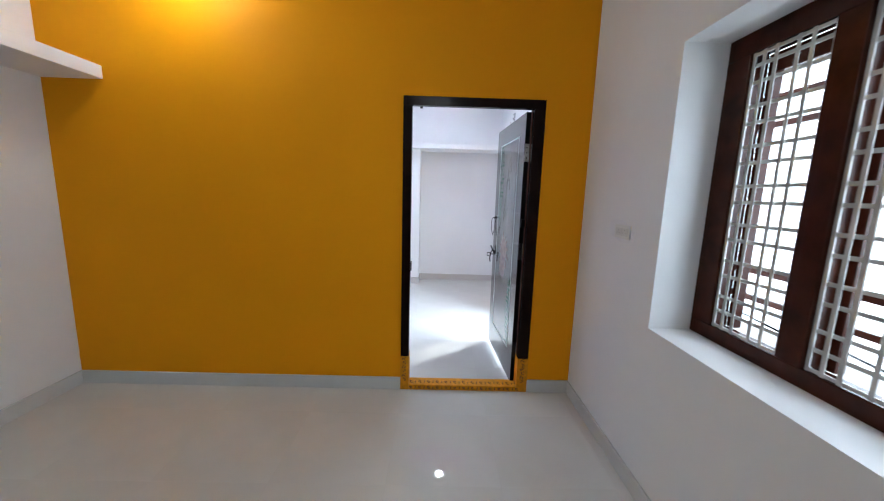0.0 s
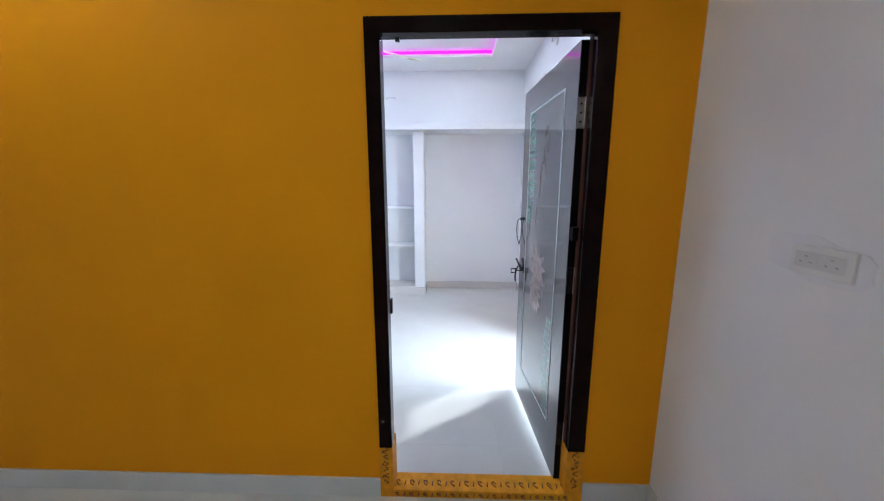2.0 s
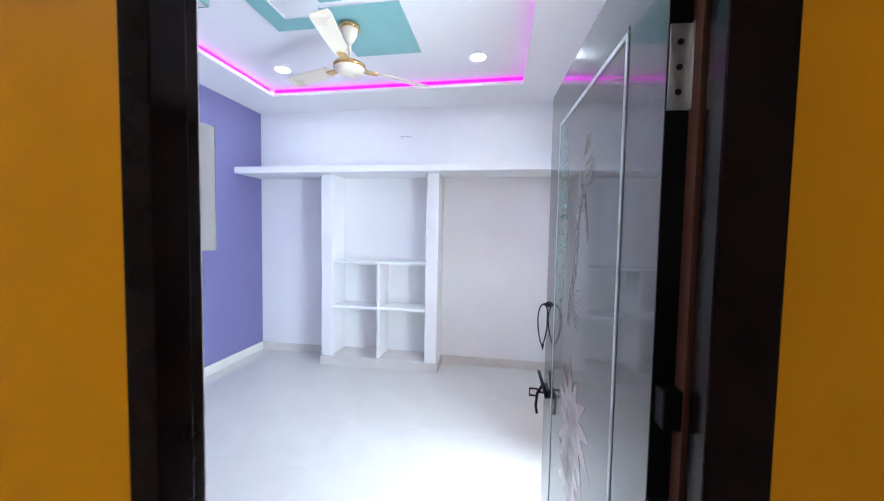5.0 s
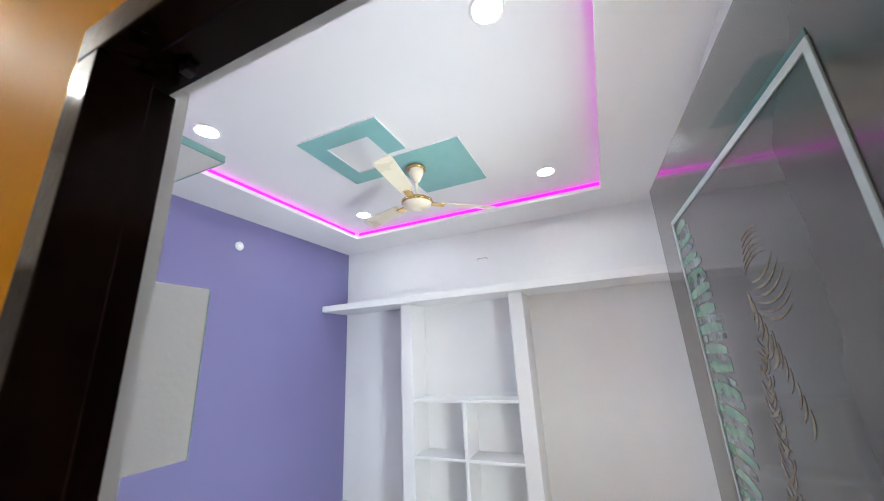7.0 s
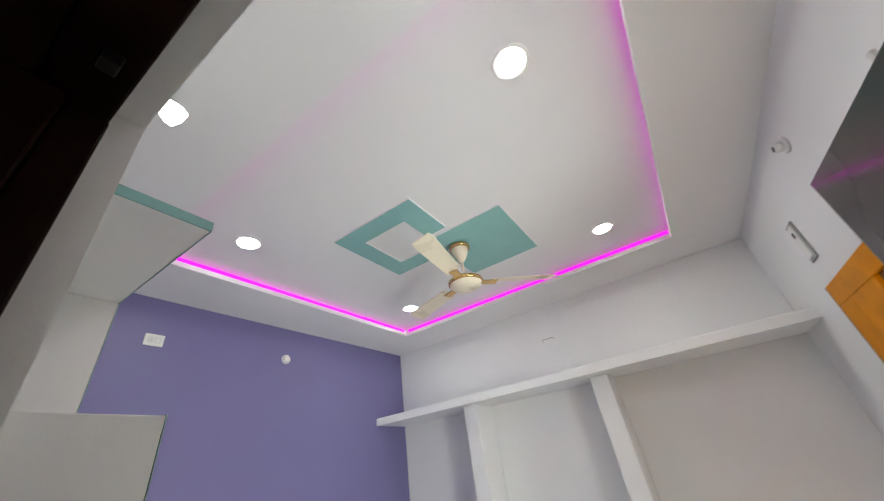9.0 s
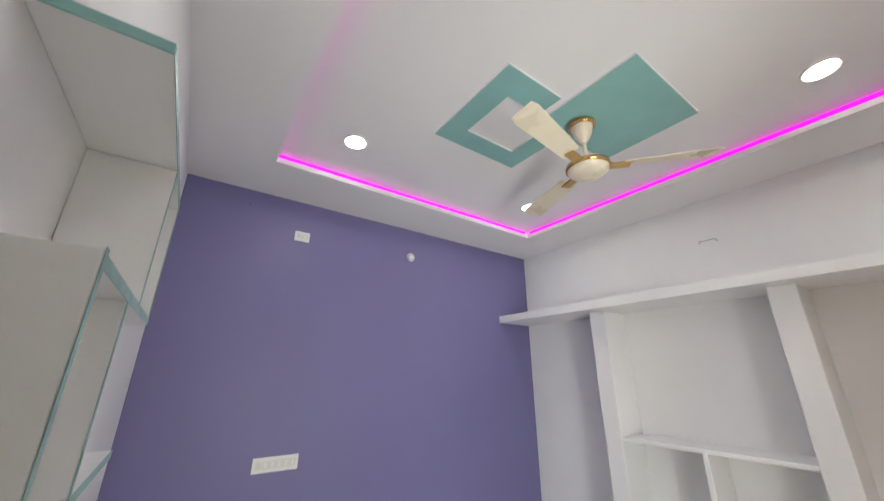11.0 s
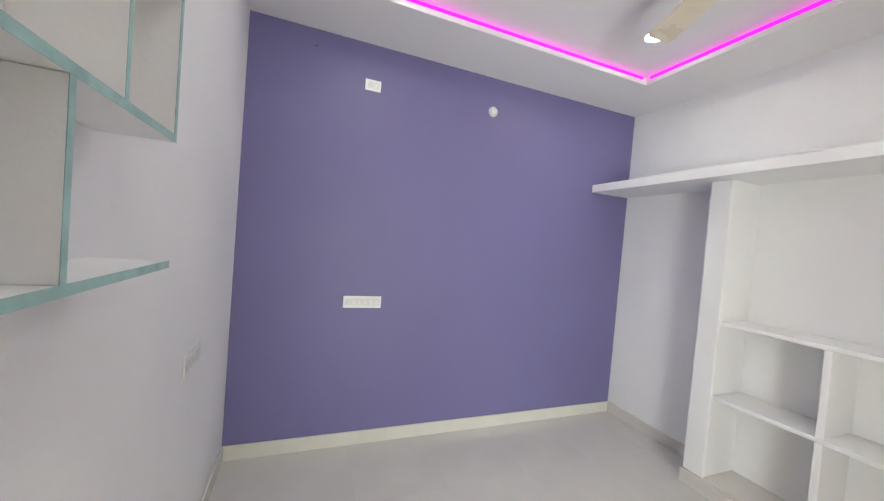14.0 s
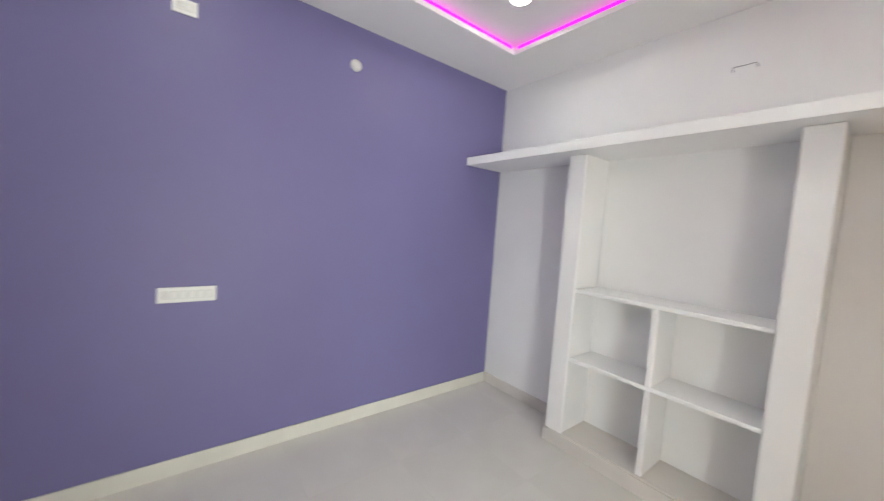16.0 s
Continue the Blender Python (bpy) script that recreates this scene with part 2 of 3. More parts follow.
def tray_ceiling():
    g = 0.045
    bm = boxes((XL, XR, YB, TY0, ZC, ZC + 0.035), (XL, XR, TY1, YF, ZC, ZC + 0.035), (XL, TX0, TY0, TY1, ZC, ZC + 0.035), (TX1, XR, TY0, TY1, ZC, ZC + 0.035))
    box(bm, TX0 - g - 0.02, TX1 + g + 0.02, TY0 - g - 0.02, TY1 + g + 0.02, ZT, ZT + 0.1)
    for d in ((TX0 - g - 0.06, TX0 - g, TY0 - g, TY1 + g), (TX1 + g, TX1 + g + 0.06, TY0 - g, TY1 + g), (TX0 - g - 0.06, TX1 + g + 0.06, TY0 - g - 0.06, TY0 - g), (TX0 - g - 0.06, TX1 + g + 0.06, TY1 + g, TY1 + g + 0.06)):
        box(bm, *d, ZC + 0.036, ZT - 0.001)
    structure("ceiling_b", bm, CEIL, "white false ceiling with a recessed tray", "ceiling")
    t = 0.012
    strips = empty("led_strip", "magenta LED strip light in the ceiling cove", "strip light", pose(0, 0, 0))
    runs = (((TX0 - g + 0.006, TY0), (TX0 - g + 0.006, TY1)), ((TX1 + g - 0.006, TY0), (TX1 + g - 0.006, TY1)),
            ((TX0, TY0 - g + 0.006), (TX1, TY0 - g + 0.006)), ((TX0, TY1 + g - 0.006), (TX1, TY1 + g - 0.006)))
    for r, ((xa, ya), (xb, yb)) in enumerate(runs):
        bm = bmesh.new()
        rings = []
        nx, ny = (t / 2, 0) if r < 2 else (0, t / 2)
        for i in range(41):
            u = i / 40
            x, y = xa + (xb - xa) * u, ya + (yb - ya) * u
            sag = 0.006 * math.sin(17 * u + 2 * r) + 0.004 * math.sin(41 * u + r)
            zl, zh = ZT - 0.040 + 0.6 * sag, ZT - 0.003
            rings.append([bm.verts.new((x - nx, y - ny, zl)), bm.verts.new((x + nx, y + ny, zl)), bm.verts.new((x + nx, y + ny, zh)), bm.verts.new((x - nx, y - ny, zh))])
        for p, q in zip(rings, rings[1:]):
            for k in range(4):
                bm.faces.new((p[k], p[(k + 1) % 4], q[(k + 1) % 4], q[k]))
        bm.faces.new(rings[0]), bm.faces.new(rings[-1])
        bmesh.ops.recalc_face_normals(bm, faces=bm.faces)
        part("strip", bm, LED, strips)


tray_ceiling()


def ceiling_panels():
    bm = bmesh.new()
    x0, x1, y0, y1 = -1.13, -0.49, 3.985, 4.65
    a0, a1, b0, b1 = -0.99, -0.645, 4.13, 4.51
    z0, z1 = ZT - 0.015, ZT - 0.0135
    zb = ZT - 0.0133
    for d in ((x0, x1, y0, b0), (x0, a0, b0, y1), (a1, x1, b0, 4.375), (a0, -0.725, b1, y1)):
        box(bm, *d, zb, ZT)
    ring = thing("ceiling_panel", bm, CEIL, "teal square ring panel raised on the ceiling", "ceiling panel")
    bm = bmesh.new()
    for d in ((x0, x1, y0, b0), (x0, a0, b0, y1), (a1, x1, b0, 4.375), (a0, -0.725, b1, y1)):
        box(bm, *d, z0, z1)
    part("painted_face", bm, TEAL, ring, "teal painted underside")
    solid = thing("ceiling_panel", boxes((-0.685, -0.11, 4.425, 5.10, zb, ZT)), CEIL, "solid teal square panel raised on the ceiling", "ceiling panel")
    part("painted_face", boxes((-0.685, -0.11, 4.425, 5.10, z0, z1)), TEAL, solid, "teal painted underside")


ceiling_panels()


def skirting(name, dims, m, label):
    structure(name, boxes(*dims), m, label, "baseboard", 0.002)


skirting("baseboard_orange", [(XL + 0.012, DX0, YA - 0.012, YA - 0.0005, 0, 0.1)], SKIRT, "grey tile skirting under the orange wall")
skirting("baseboard_orange_short", [(DX1, XR - 0.012, YA - 0.012, YA - 0.0005, 0, 0.1)], SKIRT, "short grey tile skirting beside the door")
skirting("baseboard_east_a", [(XR - 0.012, XR - 0.0005, YBACK, YA, 0, 0.1)], SKIRT, "grey tile skirting under the window wall")
skirting("baseboard_west_a", [(XL + 0.0005, XL + 0.012, YBACK, YA, 0, 0.1)], SKIRT, "grey tile skirting along the white wall")
skirting("baseboard_purple", [(XL + 0.0005, XL + 0.013, YB, YF, 0, 0.1)], SKIRT_B, "cream tile skirting under the purple wall")
skirting("baseboard_north_1", [(XL + 0.013, -1.45, YF - 0.012, YF - 0.0005, 0, 0.1)], SKIRT_C, "beige tile skirting beside the shelf unit")
skirting("baseboard_north_2", [(-0.065, XR - 0.012, YF - 0.012, YF - 0.0005, 0, 0.1)], SKIRT_C, "beige tile skirting along the white wall")
skirting("baseboard_east_b", [(XR - 0.012, XR - 0.0005, EY1 + 0.0, YF, 0, 0.1), (XR - 0.012, XR - 0.0005, YB, EY0, 0, 0.1)], SKIRT_C, "beige tile skirting beside the entrance")
skirting("baseboard_partition_b", [(XL + 0.013, -0.02, YB + 0.0005, YB + 0.012, 0, 0.1)], SKIRT_C, "beige tile skirting behind the partition")


# ---------------------------------------------------------------- inner door frame, threshold, leaf
def inner_door():
    d = empty("door_1", "open dark wooden door with inlaid line and printed flowers", "door", pose(0, 0, 0), kind="structure")
    y0, y1 = YA - 0.008, YA + 0.062
    rb = 0.014
    for nm, x0, x1, xa, xb in (("jamb", DX0, 0.031, DX0 + 0.02, 0.031 - rb), ("jamb", 0.862, DX1, 0.8795, DX1 - 0.02)):
        y1 = YA + (0.062 if x0 < 0.5 else 0.036)
        bm = boxes((x0, x1, y0, y1, 0.27, DZ - 0.0605), (xa, xb, y1, YA + 0.1, 0.27, DZ - 0.0605))
        part(nm, bm, FRAME, d, "dark polished wooden jamb", 0.003)
    part("head", boxes((DX0, DX1, y0, y1, DZ - 0.06, DZ), (DX0 + 0.02, DX1 - 0.02, y1, YA + 0.1, DZ - 0.045, DZ - 0.02)), FRAME, d, "dark polished wooden head", 0.003)
    part("rebate_strip", boxes((0.862, 0.879, YA + 0.05, YA + 0.078, 0.27, 2.09)), RAW, d, "reddish raw wood strip")
    for x0, x1, tag in ((DX0 - 0.002, 0.033, "jamb_foot"), (0.860, DX1 + 0.002, "jamb_foot")):
        foot = part(tag, boxes((x0, x1, y0 - 0.002, YA + 0.1, 0.0, 0.2695)), THRESH, d, "yellow painted foot with red markings", 0.003)
        xm = (x0 + x1) / 2
        rnd = random.Random(4 + int(x0 * 10))
        for k in range(6):
            z = 0.075 + k * 0.034
            pts = [(xm + 0.012 * math.sin(1.2 * j + k * 1.9 + 5 * x0), y0 - 0.0035, z + 0.005 * j) for j in range(6)]
            part("marking", tube(pts, 0.0022, 5), MARK, foot)
            if k % 2:
                part("marking", tube([(xm - 0.018, y0 - 0.0035, z), (xm - 0.012, y0 - 0.0035, z + 0.012 + 0.004 * rnd.random())], 0.003, 5), MARK, foot)
    return d


DOOR = inner_door()


def threshold():
    t = empty("threshold", "yellow painted threshold with dark red hand-drawn marks", "threshold", pose(0, 0, 0))
    part("sill", boxes((0.0335, 0.8595, YA - 0.0095, YA + 0.1, 0, 0.042)), THRESH, t, bevel=0.004)
    rnd = random.Random(9)
    for k in range(25):
        x = 0.05 + k * 0.034
        zf = 0.020
        if k % 2:
            part("marking", tube([(x, YA - 0.0105, zf - 0.008), (x + 0.003, YA - 0.0105, zf + 0.008)], 0.0028, 5), MARK, t)
            part("marking", tube([(x, YA + 0.02, 0.043), (x + 0.002, YA + 0.045, 0.043)], 0.0028, 5), MARK, t)
        else:
            for yy, up in ((YA - 0.0105, True), (None, False)):
                pts = []
                for j in range(8):
                    a = 0.9 * j + rnd.random()
                    u, v = 0.010 * math.cos(a), 0.008 * math.sin(a * 0.8)
                    pts.append((x + u, yy, zf + v) if up else (x + u, YA + 0.034 + 2 * v, 0.043))
                part("marking", tube(pts, 0.0026, 5), MARK, t)


threshold()


def door_leaf():
    ang = math.degrees(math.atan2(-0.0577, 1.0))
    # local: x is the thickness away from the viewer's face, y runs from hinge to lock edge
    m = pose(0.828, 2.735, 0, 0, 0, -ang)
    W, z0, z1, T = 0.817, 0.03, 2.079, 0.036
    leaf = part("leaf", boxes((0, T, -0.045, W, z0, z1)), [LEAF, LEAFEDGE], DOOR, "dark glossy laminate leaf", 0.002, m)
    for f in leaf.data.polygons:
        if abs(f.normal.y) > 0.9 and f.center.y < 0.1:
            f.material_index = 1
    e = -0.0022
    ya, yb, za, zb = 0.100, 0.672, 0.258, 1.935
    t = 0.0105
    for nm, dd in (("inlay_line", (e, 0.001, ya, ya + t, za, zb)), ("inlay_line", (e, 0.001, yb - t, yb, za, zb)), ("inlay_line", (e, 0.001, ya + t, yb - t, za, za + t)), ("inlay_line", (e, 0.001, ya + t, yb - t, zb - t, zb))):
        part(nm, boxes(dd), LINE, leaf, "pale inlaid line")

    part("inlay_border", boxes((-0.0012, 0.001, ya, yb + 0.009, zb + 0.0002, zb + 0.009)), BORDER, leaf, "dark teal border line")

    def blade_mesh(bm, y, z, a, length, width):
        """One blunt frond blade, slightly bent."""
        left, right = [], []
        for i in range(6):
            u = i / 5
            w = width * (0.75 + 0.25 * math.sin(math.pi * u)) * (0.7 if i == 5 else 1)
            cy, cz = y + length * u * math.cos(a), z + length * u * math.sin(a) - 0.012 * u * u
            left.append(bm.verts.new((-0.0005, cy, cz + w)))
            right.append(bm.verts.new((-0.0005, cy, cz - w)))
        for i in range(5):
            bm.faces.new((left[i], left[i + 1], right[i + 1], right[i]))

    def petal_mesh(bm, y, z, a, length, width, curve=0.0, n=6):
        """One flat pointed blade printed on the leaf."""
        left, right = [], []
        for i in range(n + 1):
            u = i / n
            w = width * math.sin(math.pi * (0.08 + 0.92 * u)) * (1 - 0.25 * u)
            aa = a + curve * u
            cy, cz = y + length * u * math.cos(aa), z + length * u * math.sin(aa)
            left.append(bm.verts.new((-0.0005, cy - w * math.sin(aa), cz + w * math.cos(aa))))
            right.append(bm.verts.new((-0.0005, cy + w * math.sin(aa), cz - w * math.cos(aa))))
        for i in range(n):
            bm.faces.new((left[i], left[i + 1], right[i + 1], right[i]))

    rnd = random.Random(3)
    # fern fronds, along the lock side at the top and along the hinge side at the bottom
    for (mt, off) in ((FERN, 0.0), (FERN_DARK, 0.5)):
        bm = bmesh.new()
        for k in range(17):
            u = (k + off) / 17
            z = zb - 0.035 - 0.64 * u
            L = (0.055 + 0.085 * math.sin(math.pi * min(1, 0.12 + 0.82 * u))) * (0.93 + 0.14 * rnd.random())
            blade_mesh(bm, yb - t - 0.002, z, math.pi - 0.22 + 0.25 * u + 0.08 * (rnd.random() - 0.5), L, 0.0078 + 0.004 * rnd.random())
        for k in range(15):
            u = (k + off) / 15
            z = za + 0.03 + 0.55 * u
            blade_mesh(bm, ya + t + 0.002, z, 0.2 - 0.1 * u, 0.05 + 0.08 * math.sin(math.pi * min(1, 0.12 + 0.82 * u)), 0.0085)
        part("fern_print", bm, mt, leaf, "printed green fern fronds")
    # golden spray drawn down the middle
    bm = bmesh.new()
    hy, hz = 0.365, 1.735
    for j in range(6):
        petal_mesh(bm, hy + 0.012 - 0.004 * j, hz + 0.012 + 0.010 * j, math.pi - 0.75 + 0.03 * j, 0.085 - 0.005 * j, 0.0022, 0.5)
        petal_mesh(bm, hy - 0.006, hz - 0.010 * j, math.pi + 0.12 + 0.05 * j, 0.105 - 0.007 * abs(j - 3), 0.0024, -0.5)
        petal_mesh(bm, hy + 0.018 - 0.008 * j, hz - 0.012 - 0.016 * j, -1.9 + 0.12 * j, 0.045, 0.0048, 0.5)
    for j in range(34):
        u = j / 33
        y = 0.378 + 0.085 * u + 0.010 * math.sin(9 * u) + 0.010 * (rnd.random() - 0.5)
        z = hz - 0.07 - 0.36 * u
        side = 1 if j % 2 else -1
        petal_mesh(bm, y + 0.014 * side, z + 0.008 * rnd.random(), -1.57 - 0.4 * side + 0.7 * (rnd.random() - 0.5), 0.026 + 0.022 * rnd.random(), 0.0030, -0.5 * side)
        petal_mesh(bm, y - 0.016 * side, z - 0.006, -1.4 + 0.4 * (rnd.random() - 0.5), 0.034, 0.0025, 0.6 * side)
    for j in range(7):
        petal_mesh(bm, 0.44, 1.40 - 0.012 * j, math.pi + 0.25 + 0.10 * j, 0.12 - 0.006 * j, 0.0024, -0.4)
        petal_mesh(bm, 0.345 - 0.006 * j, 1.665 - 0.016 * j, -1.7 + 0.5 * (rnd.random() - 0.5), 0.04, 0.003, 0.5)
    part("gold_print", bm, GILT, leaf, "printed golden sprays")
    for cz, cy, R in ((1.02, 0.40, 0.17), (0.86, 0.43, 0.12)):
        bm = bmesh.new()
        for j in range(12):
            petal_mesh(bm, cy, cz, 2 * math.pi * j / 12 + 0.2, R * (0.8 + 0.35 * rnd.random()), 0.026, 0.15)
        part("flower_print", bm, PETAL, leaf, "printed pale pink flower")
    # ring pull
    yk = 0.765
    pull = []
    for j in range(25):
        a = 2 * math.pi * j / 24
        w = 0.030 * math.sin(a) * (0.8 + 0.25 * math.cos(a))
        pull.append((-0.022 + 0.85 * w, yk + 0.6 * w, 1.205 + 0.078 * math.cos(a)))
    ring = part("ring_pull", tube(pull, 0.0026, 8), IRON, leaf, "dark iron leaf-shaped ring pull")
    part("ring_boss", lathe([(0.012, 0), (0.011, 0.008), (0.005, 0.014), (0.005, 0.022)], 16, pose(0, yk, 1.283, 0, -90, 0)), IRON, ring)
    part("ring_tip", lathe([(0.006, 0), (0.004, -0.012), (0.001, -0.022)], 12, pose(-0.020, yk, 1.127)), IRON, ring)
    # latch with hasp
    latch = part("latch", boxes((-0.006, -0.0001, yk - 0.045, yk + 0.03, 0.935, 0.965)), IRON, leaf, "dark iron aldrop latch", 0.0015)
    part("bolt", tube([(-0.010, yk - 0.06, 0.945), (-0.022, yk + 0.05, 1.0)], 0.007, 10), IRON, latch)
    part("bolt_handle", tube([(-0.016, yk, 0.966), (-0.034, yk + 0.004, 0.93), (-0.038, yk + 0.006, 0.88), (-0.033, yk + 0.004, 0.85)], 0.0055, 8), IRON, latch)
    part("hasp", boxes((-0.060, -0.056, yk + 0.04, yk + 0.044, 0.90, 0.935), (-0.030, -0.026, yk + 0.04, yk + 0.044, 0.90, 0.935), (-0.056, -0.030, yk + 0.0402, yk + 0.0438, 0.90, 0.907), (-0.056, -0.030, yk + 0.0402, yk + 0.0438, 0.928, 0.935), (-0.026, -0.0002, yk + 0.0402, yk + 0.0438, 0.914, 0.922)), IRON, latch)
    # tower bolt on the back near the top
    part("tower_bolt", boxes((T, T + 0.012, 0.55, 0.58, 1.93, 2.10), (T + 0.002, T + 0.010, 0.56, 0.57, 2.10, 2.13)), STEEL, leaf, "steel tower bolt", 0.002)
    he = -0.045
    for hz in (1.80, 1.08, 0.30):
        h = part("hinge", boxes((0.002, 0.033, he - 0.003, he - 0.0002, hz - 0.062, hz + 0.062)), STEEL if hz > 1.5 else IRON, leaf, "steel butt hinge" if hz > 1.5 else "darkened iron butt hinge", 0.0)
        part("knuckle", tube([(0.036, he - 0.007, hz - 0.062), (0.036, he - 0.007, hz + 0.062)], 0.0065, 10), STEEL, h)
        for dz in (-0.036, 0, 0.036):
            part("screw", lathe([(0.005, 0), (0.004, 0.0015)], 10, pose(0.016, he - 0.0031, hz + dz, 90, 0, 0)), IRON, h)
    part("keeper", boxes((0.004, 0.05, -0.075, -0.0455, 1.265, 1.325)), LEAFEDGE, leaf, "black iron keeper block", 0.004)


door_leaf()
part("strike_plate", boxes((0.0172, 0.036, YA + 0.074, YA + 0.098, 0.915, 0.985)), IRON, DOOR, "small iron strike on the jamb", 0.002)
part("bolt_keeper", boxes((0.08, 0.098, YA + 0.066, YA + 0.082, DZ - 0.062, DZ - 0.0455)), IRON, DOOR, "small iron bolt keeper under the head", 0.002)


# ---------------------------------------------------------------- window
def window():
    w = empty("window_1", "brown wooden window with white flat-bar grilles", "window", pose(0, 0, 0), kind="structure")
    x0, x1 = 1.46, 1.54
    fr, fs = 0.085, 0.115
    part("frame_head", boxes((x0, x1, WY0, WY1, WZ1 - fr, WZ1)), WINWOOD, w, bevel=0.004)
    part("frame_sill", boxes((x0, x1, WY0, WY1, WZ0, WZ0 + 0.065)), WINWOOD, w, bevel=0.004)
    part("frame_jamb", boxes((x0, x1, WY1 - fs, WY1, WZ0 + 0.0655, WZ1 - fr - 0.0005)), WINWOOD, w, bevel=0.004)
    part("frame_jamb", boxes((x0, x1, WY0, WY0 + fs, WZ0 + 0.0655, WZ1 - fr - 0.0005)), WINWOOD, w, bevel=0.004)
    lights = []
    inner0, inner1 = WY0 + fs, WY1 - fs
    mw = 0.092
    lw = (inner1 - inner0 - 2 * mw) / 3
    for k in range(3):
        a = inner1 - k * (lw + mw) - lw
        lights.append((a, a + lw))
        if k < 2:
            part("mullion", boxes((x0 - 0.004, x1, a - mw, a - 0.0005, WZ0 + 0.0655, WZ1 - fr - 0.0005)), WINWOOD, w, bevel=0.004)
    za, zb = WZ0 + 0.066, WZ1 - fr - 0.001
    for a, b in lights:
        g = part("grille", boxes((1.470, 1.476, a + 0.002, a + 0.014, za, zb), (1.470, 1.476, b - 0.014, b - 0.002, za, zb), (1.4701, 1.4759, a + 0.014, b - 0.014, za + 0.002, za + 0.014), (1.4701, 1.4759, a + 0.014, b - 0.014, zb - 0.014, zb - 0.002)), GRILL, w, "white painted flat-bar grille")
        for f in (0.24, 0.40, 0.66, 0.82):
            y = a + f * (b - a)
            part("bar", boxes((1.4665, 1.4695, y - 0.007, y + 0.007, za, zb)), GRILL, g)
        z = za + 0.075
        k = 0
        while z < zb - 0.02:
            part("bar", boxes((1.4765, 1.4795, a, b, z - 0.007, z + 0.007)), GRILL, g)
            z += 0.066 if k % 2 == 0 else 0.092
            k += 1
    # added strip standing in for the unlit jamb reveal, and fixed rail of each light
    for i, (a, b) in enumerate(lights):
        hinge = b - 0.017
        d0, d1 = 1.538, 1.575
        sh = part("shutter", boxes((d0, d1, hinge - 0.016, hinge + 0.016, za, zb)), WINWOOD, w, "brown wooden strip standing in for the unlit jamb reveal", 0.002)
        part("top_rail", boxes((1.538, 1.61, a, b - 0.034, zb - 0.075, zb)), WINWOOD, w, "brown wooden rail over the opening", 0.003)
        part("stay", tube([(1.56, a + 0.01, za + 0.05), (1.60, b - 0.01, za + 0.06)], 0.005, 6), IRON, sh)
    # outer security rails
    for z in (0.99, 1.13, 1.86, 1.99):
        part("outer_rail", boxes((1.86, 1.885, WY0, 2.75, z, z + 0.028)), WINWOOD, w)
    for y in (WY0 - 0.03, 2.7502):
        part("outer_post", boxes((1.858, 1.888, y, y + 0.0298, -0.03, 2.06)), WINWOOD, w)


window()


# ---------------------------------------------------------------- entrance frame
def entrance():
    d = empty("door_2", "orange varnished entrance door frame standing open to daylight", "door frame", pose(0, 0, 0), kind="structure")
    for a, b in ((EY1 - 0.17, EY1 + 0.02), (EY0 - 0.02, EY0 + 0.09)):
        part("jamb", boxes((XR - 0.03, XR + 0.08, a, b, 0, EZ + 0.0195 - 0.11)), WOODORANGE, d, "orange varnished jamb", 0.004)
    part("head", boxes((XR - 0.03, XR + 0.08, EY0 - 0.02, EY1 + 0.02, EZ - 0.09, EZ + 0.02)), WOODORANGE, d, "orange varnished head", 0.004)
    lf = part("closed_leaf", boxes((XR - 0.012, XR + 0.03, 4.215, EY1 - 0.1705, 0.032, EZ - 0.0905)), WOODBROWN, d, "closed brown wooden leaf", 0.004)
    part("stile", boxes((XR - 0.0295, XR + 0.031, 4.80, EY1 - 0.1708, 0.033, EZ - 0.0908)), WOODORANGE, lf, "orange varnished stile")
    part("edge_strip", boxes((XR - 0.028, XR - 0.0005, EY1 + 0.0202, EY1 + 0.034, 0.0, EZ + 0.018)), WOODBROWN, d, "dark brown edge strip")
    for z0, z1 in ((0.2, 0.95), (1.1, 2.0)):
        part("panel", boxes((XR - 0.022, XR - 0.0122, 4.32, 4.7, z0, z1)), WOODBROWN, lf, bevel=0.004)
    part("sill", boxes((XR - 0.01, XR + 0.1, EY0 + 0.0905, EY1 - 0.0905, 0, 0.03)), WOODORANGE, d, "orange painted sill", 0.004)


entrance()


# ---------------------------------------------------------------- lofts and built-in shelves
thing("loft_slab", boxes((XL, -2.025, YBACK, YA - 0.001, 2.178, 2.262)), WHITE, "white plastered loft slab along the side wall", "loft shelf", bevel=0.004)
thing("loft_slab", boxes((XL + 0.001, XR - 0.001, 5.72, YF - 0.001, 2.19, 2.262)), WHITE, "white plastered loft slab above the shelf unit", "loft shelf", bevel=0.004)


